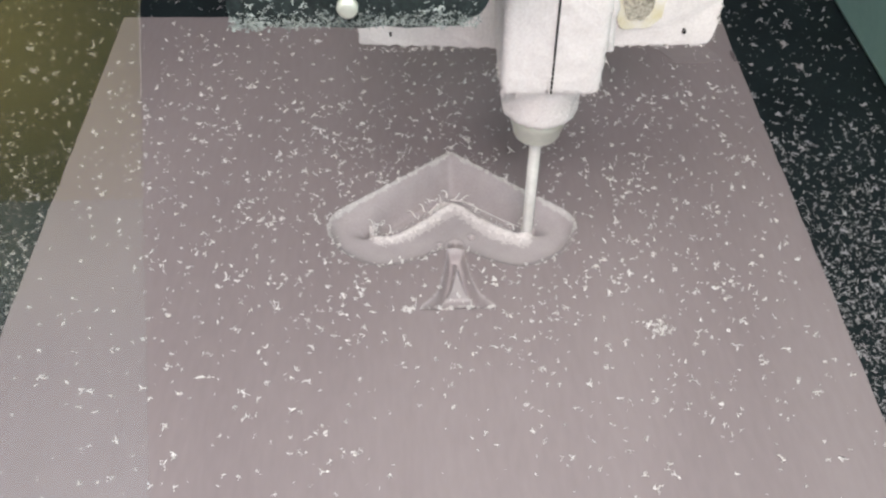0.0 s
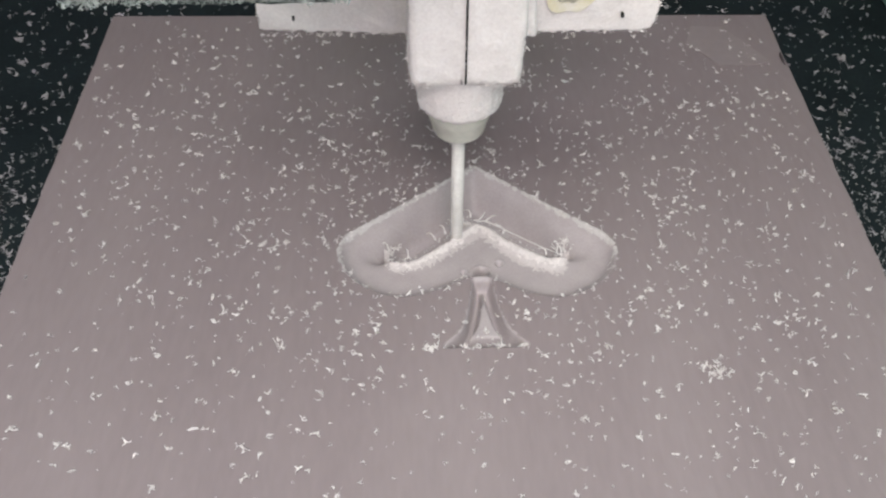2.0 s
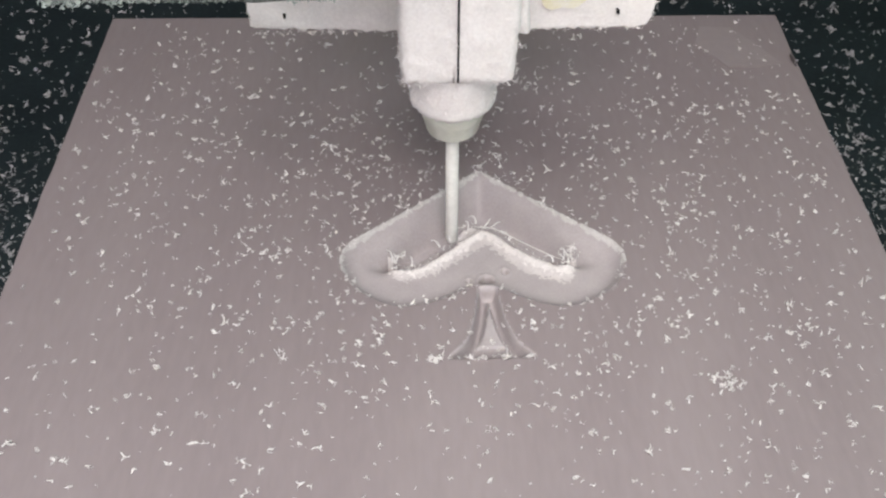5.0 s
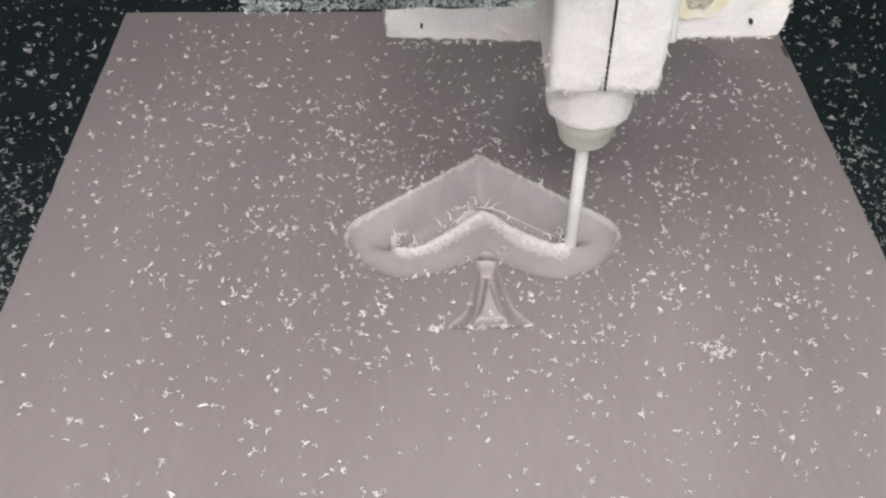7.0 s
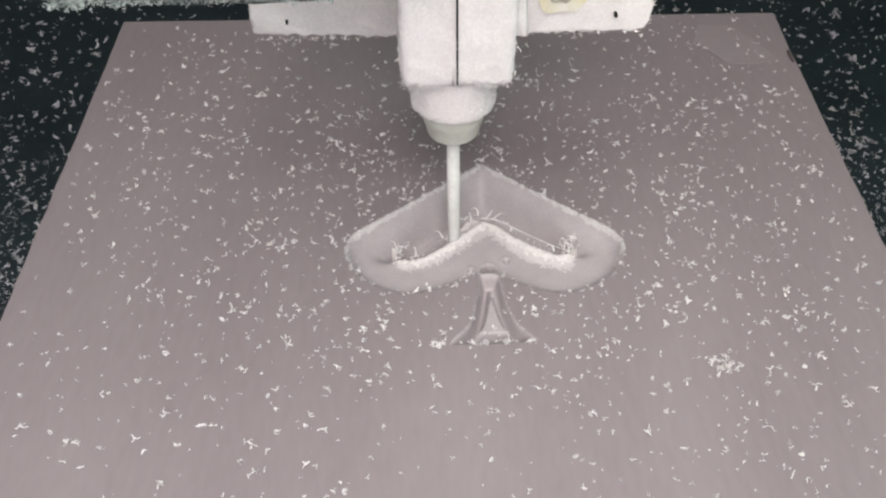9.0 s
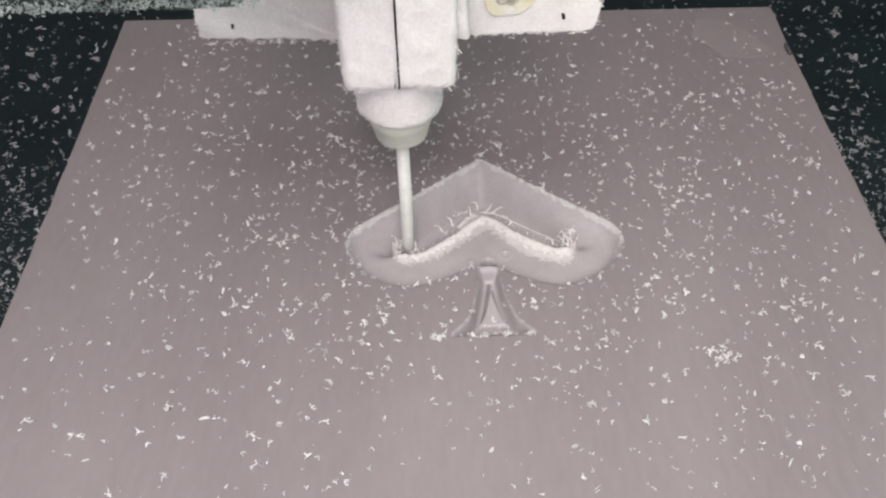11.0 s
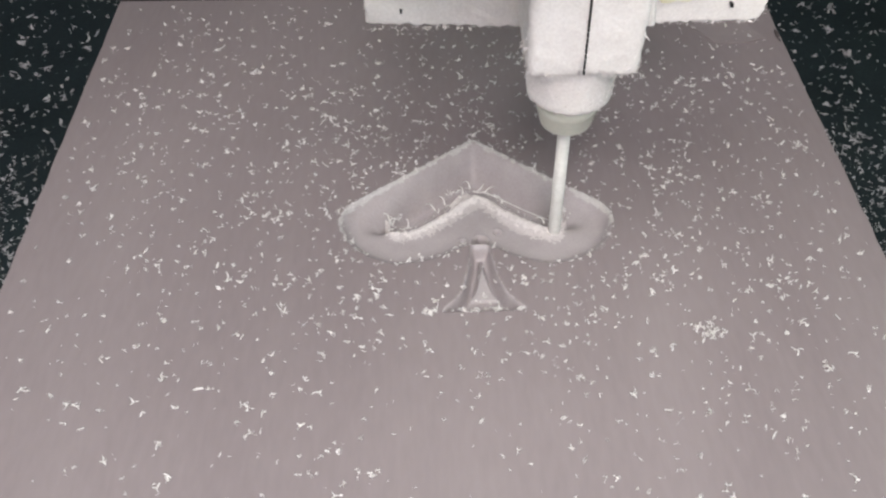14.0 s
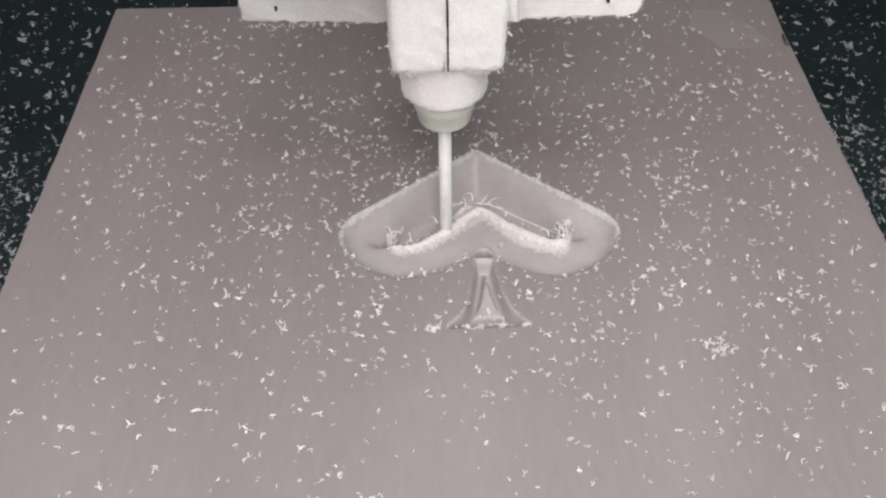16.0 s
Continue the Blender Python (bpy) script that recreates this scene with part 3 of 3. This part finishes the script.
# ---- chips on the black bed ----
def bed_chips():
    n = 46000
    side = RNG.uniform(0, 1, n) < 0.5
    px = np.where(side, RNG.uniform(-230, -95, n), RNG.uniform(95, 211, n))
    py = RNG.uniform(-90, 255, n)
    keep = np.clip(0.065 + 0.95 * np.clip((125 - py) / 120, 0, 1) ** 1.3, 0, 1)
    ok = RNG.uniform(0, 1, n) < keep
    px, py = px[ok], py[ok]
    sizes = np.clip(RNG.lognormal(-0.22, 0.5, len(px)) * np.where(py < 80, 0.8, 1.0), 0.3, 2.4) / 1000
    tagged(chips("bed_chips", np.stack([px, py], -1) / 1000, sizes, BED_Z, BASECHIP, None, long=2.0), "grey-white plastic chips strewn on the black bed", "chips", kind="stuff")
    bx = RNG.uniform(-100, 100, 300)
    by = RNG.uniform(150, 258, 300)
    tagged(chips("rear_bed_chips", np.stack([bx, by], -1) / 1000, np.clip(RNG.lognormal(0.0, 0.5, 300), 0.4, 2.5) / 1000, BED_Z, BASECHIP, None), "grey-white plastic chips behind the sheet", "chips", kind="stuff")
    for x, y, s in [(178, 147, 5.0), (-182, 170, 4.0), (150, 125, 5.0), (-152, 165, 3.2), (-166, 150, 3), (-160, 128, 3.4), (-176, 152, 3.6), (165, 92, 3.4), (158, 112, 3.2), (161, 166, 3), (176, 167, 3.2)]:
        tagged(chips("loose_chip", np.array([(x, y), (x + 1, y - 1.2), (x - 1.4, y + 0.4), (x + 0.3, y + 1.3)]) / 1000, np.array([s * 0.7, s * 0.5, s * 0.45, s * 0.4]) / 1000, BED_Z, BASECHIP, None, long=1.3), "large pale plastic flake on the black bed", "chip", "flakes on the bed")
    for _ in range(70):
        x = RNG.choice([RNG.uniform(-205, -128), RNG.uniform(132, 205)])
        tagged(single_chip("loose_chip", x / 1000, RNG.uniform(0.02, 0.21), BED_Z, RNG.uniform(0.0016, 0.0028), BASECHIP, None), "pale curled plastic shaving on the black bed", "chip", "flakes on the bed")


bed_chips()


# ---- the spindle head ----
HEAD = empty("spindle_head", pose(0, 0.0061, 0), "white dust-coated milling spindle head with a slim straight cutter", "spindle head")


def spindle_head():
    cover = roughen(box(-0.0132, 0.0150, -0.0135, 0.016, 0.0604, 0.102, 0.0022, 3), 0.00018, 350, 26)
    for v in cover.verts:
        low = max(0.0, (0.076 - v.co.z) / 0.016)
        v.co.x -= 0.0009 * low * (1 if v.co.x > 0 else -0.5)
        if v.co.z < 0.064:
            v.co.z += 0.0011 * noise.noise(v.co * 420)
    part("front_cover", roughen(cover, 0.0005, 1500), DUSTY, HEAD, "boxy white front cover caked in dust", True)
    part("spindle_column", box(-0.008, 0.009, -0.006, 0.016, 0.1015, 0.27, 0.001), BLACK, HEAD, "dark slim column that carries the cover")
    part("cover_seam", box(0.0004, 0.0009, -0.0142, -0.013, 0.0755, 0.1015), DARK, HEAD, "thin dark seam down the cover")
    for k in range(9):
        part("seam_dash", box(0.00045, 0.0009, -0.0143, -0.013, 0.0622 + k * 0.0015, 0.0631 + k * 0.0015), DARK, HEAD, "dark fleck of the dust-filled seam")
    part("cover_lug", roughen(box(0.0140, 0.0178, -0.007, 0.0168, 0.0705, 0.1, 0.001), 0.0011, 500, 8), DUSTY, HEAD, smooth=True)
    part("nose_cap", roughen(turned([(0.0099, 0.0472), (0.0107, 0.0474), (0.0111, 0.0480), (0.0112, 0.0491), (0.0112, 0.0505), (0.0112, 0.0525), (0.0112, 0.055), (0.0113, 0.0575), (0.0113, 0.0602), (0.0113, 0.0625)], 72), 0.0006, 900), DUSTY, HEAD, "rounded white nose dusted with powder", True)
    part("collet_nut", turned([(0.0060, 0.0375), (0.0068, 0.0377), (0.0071, 0.0384), (0.0079, 0.0420), (0.0081, 0.0422), (0.0088, 0.0450), (0.0088, 0.0476)], 40), METAL, HEAD, "tapered steel collet nut", True)
    part("cutter", turned([(0.0004, -0.0058), (0.0014, -0.0056), (0.0018, -0.0048), (0.0018, 0.039)], 24), TOOL, HEAD, "slim pale straight cutter", True)
    outline = [(-0.0527, 0.0585), (-0.018, 0.0566), (0.018, 0.0566), (0.049, 0.0566), (0.0525, 0.0576), (0.0535, 0.0606), (0.0535, 0.082), (-0.0527, 0.082)]
    part("back_plate", roughen(extruded(outline, 0.0165, 0.026, 0.0008), 0.0009, 600, 24), DUSTY, HEAD, "wide white carrier plate caked in dust", True)
    for x in (-0.0433, 0.0439):
        part("screw_hole", roughen(box(x - 0.0004, x + 0.0003, 0.0156, 0.017, 0.0616, 0.0627), 0.0006, 1500, 4), DARK, HEAD, "small dark screw hole")
    for name, cx, cz, rx, rz, y0, y1, mat, label in (("yellow_label", 0.0293, 0.0712, 0.0078, 0.0082, 0.0160, 0.0168, YELLOW, "worn yellow label under dust"), ("scuffed_emblem", 0.0290, 0.0722, 0.0046, 0.0062, 0.0156, 0.0162, BRASSY, "scuffed dark emblem on the label")):
        edge = []
        for k in range(36):
            a = 2 * math.pi * k / 36
            r = 1 + 0.22 * noise.noise(Vector((math.cos(a) * 1.7, math.sin(a) * 1.7, cx * 900)))
            edge.append((cx + rx * r * math.cos(a), cz + rz * r * math.sin(a)))
        part(name, extruded(edge, y0, y1), mat, HEAD, label)
    guard = [(-0.0755, 0.109), (-0.0735, 0.1065), (-0.0275, 0.1065), (-0.0225, 0.109), (-0.0205, 0.113), (-0.0205, 0.123), (-0.0755, 0.123)]
    g = part("dust_guard", roughen(extruded(guard, -0.050, -0.042, 0.0008), 0.0008, 300, 8), GUARD, HEAD, "dark teal guard plate furred with chips", True)
    part("bolt", turned([(0.0012, 0.0), (0.0021, 0.0003), (0.0023, 0.0009), (0.0023, 0.002)], 20), METAL, g, "shiny bolt head", True).matrix_local = pose(-0.0505, -0.0520, 0.112, -90)
    part("guard_arm", box(-0.034, -0.0075, -0.043, 0.005, 0.1165, 0.1225, 0.001), GUARD, HEAD)
    part("guide_block", box(-0.012, 0.012, 0.0155, 0.0902, 0.235, 0.268, 0.002), BLACK, HEAD, "dark guide block on the gantry beam")
    n = 1050
    gx, gz = RNG.uniform(-75.5, -22, n), 107.0 + np.abs(RNG.normal(0, 1.6, n))
    gx[900:], gz[900:] = RNG.uniform(-75, -23, 150), RNG.uniform(108, 122, 150)
    sizes = np.clip(RNG.lognormal(-0.75, 0.4, n), 0.25, 1.0) / 1000
    sizes[900:] *= 2.0
    o = chips("guard_swarf", np.stack([gx, gz], -1) / 1000, sizes, 0.0, GUARDCHIP, g, long=1.4)
    o.matrix_local = pose(0, -0.050, 0, 90)
    tagged(o, "pale chips clinging to the guard plate", kind="stuff")
    n = 40
    o = chips("guard_clump", np.stack([RNG.normal(-71, 2.4, n), 108.2 + RNG.normal(0, 1.0, n)], -1) / 1000, np.clip(RNG.lognormal(-0.15, 0.4, n), 0.4, 1.5) / 1000, RNG.uniform(0, 0.001, n), GUARDCHIP, g, long=1.2)
    o.matrix_local = pose(0, -0.050, 0, 90)
    tagged(o, "white clump of chips on the guard's lower corner", kind="stuff")
    # dust fuzz on the edges of the cover, the plate and the nose
    n = 900
    which = RNG.integers(0, 5, n)
    fx = np.select([which == 0, which == 1, which == 2, which == 3], [RNG.uniform(-52.5, 53, n), -13.2 + RNG.normal(0, 0.2, n), 15.0 + RNG.normal(0, 0.2, n), RNG.uniform(-13, 15, n)], RNG.choice([-52.7, 53.5, 17.8], n))
    fz = np.select([which == 0, which == 3], [56.8 + RNG.normal(0, 0.25, n), 60.4 + RNG.normal(0, 0.3, n)], RNG.uniform(58.5, 95, n))
    fz = np.where((which == 1) | (which == 2), RNG.uniform(60.5, 95, n), fz)
    depth = np.select([(which == 1) | (which == 2) | (which == 3)], [RNG.uniform(-2.0, 12.5, n)], -17 + RNG.normal(0, 0.5, n))
    o = chips("dust_fuzz", np.stack([fx, fz], -1) / 1000, np.clip(RNG.lognormal(-0.75, 0.4, n), 0.2, 1.1) / 1000, depth / 1000, DUSTY, HEAD)
    o.matrix_local = pose(0, 0, 0, 90)
    tagged(o, "fuzzy white dust on the edges of the head", kind="stuff")
    # crumbs of dust caked on the cover's face and round the nose
    n = 1500
    o = chips("dust_coat", np.stack([RNG.uniform(-12.6, 14.2, n), 60.5 + 38 * RNG.uniform(0, 1, n) ** 1.5], -1) / 1000, np.clip(RNG.lognormal(-1.1, 0.45, n), 0.12, 0.8) / 1000, 0.0130, DUSTY, HEAD, long=1.2)
    o.matrix_local = pose(0, 0, 0, 90)
    tagged(o, "crumbs of white dust caked on the cover", kind="stuff")
    n = 900
    a, h = RNG.uniform(-math.pi, 0.0, n), RNG.uniform(48.5, 61.0, n)
    v, f = chips_mesh(np.zeros((n, 2)), np.clip(RNG.lognormal(-1.0, 0.45, n), 0.12, 0.9) / 1000, 0.0, long=1.2)
    v = v.reshape(n, -1, 3)
    ca, sa = np.cos(a)[:, None], np.sin(a)[:, None]
    out = 0.0109 + 0.0004 * np.clip((h[:, None] - 48.5) / 4, 0, 1) + v[:, :, 2]
    v = np.stack([out * ca - v[:, :, 0] * sa, out * sa + v[:, :, 0] * ca, h[:, None] / 1000 + v[:, :, 1]], -1).reshape(-1, 3)
    me = bpy.data.meshes.new("nose_dust")
    me.from_pydata(v.tolist(), [], f)
    me.materials.append(DUSTY)
    o = new("nose_dust", me)
    o.parent = HEAD
    tagged(o, "crumbs of white dust on the nose", kind="stuff")


spindle_head()


# ---- what moves: the sheet and its table slide, the head travels across ----
# seconds, head x, head z, sheet y, in millimetres
TRAVEL = [
    (0.0, 34.51, -0.23, -0.74), (0.5, 31.73, -0.03, 2.62), (1.0, 21.36, -0.07, -3.56), (1.5, 15.40, -0.07, -12.22), (2.0, 3.80, 0.01, -9.22),
    (2.5, -0.73, 0.0, -4.65), (3.0, -10.45, 0.13, 2.58), (3.5, -17.13, 0.11, 0.0), (4.0, -17.15, 0.28, -0.02), (4.5, -8.77, 0.13, -6.12),
    (5.0, 1.0, 0.0, -12.5), (5.5, 9.5, -0.1, -16.3), (6.0, 18.2, -0.2, -12.0), (6.5, 29.0, -0.3, -5.0), (6.8, 35.2, -0.45, -0.9),
    (7.0, 35.99, -0.47, 0.82), (7.5, 25.69, -0.11, 0.45), (8.0, 17.29, -0.28, -9.75), (8.5, 8.98, -0.29, -11.05), (9.0, 0.68, -0.37, -7.61),
    (9.5, -5.5, -0.1, -1.5), (10.0, -14.0, 0.1, 2.2), (10.5, -17.2, 0.3, 0.0), (11.0, -13.0, 0.4, -3.4),
    (11.5, -4.59, 0.38, -9.13), (12.0, 5.48, 0.12, -16.62), (12.5, 12.54, 0.11, -16.06), (13.0, 22.65, 0.0, -9.02), (13.5, 32.83, 0.1, -2.07),
    (14.0, 32.83, 0.34, 2.67), (14.5, 22.02, 0.06, -2.70), (15.0, 15.35, 0.07, -12.19), (15.5, 5.03, 0.05, -9.99), (16.0, -0.07, 0.01, -5.72),
]


def motions():
    walk(HEAD, [(t, pose(x / 1000, 0.0061, z / 1000)) for t, x, z, y in TRAVEL])
    walk(SHEET_OB, [(t, pose(0, y / 1000, 0)) for t, x, z, y in TRAVEL])
    walk(TABLE, [(t, pose(0, y / 1000, 0)) for t, x, z, y in TRAVEL])


motions()
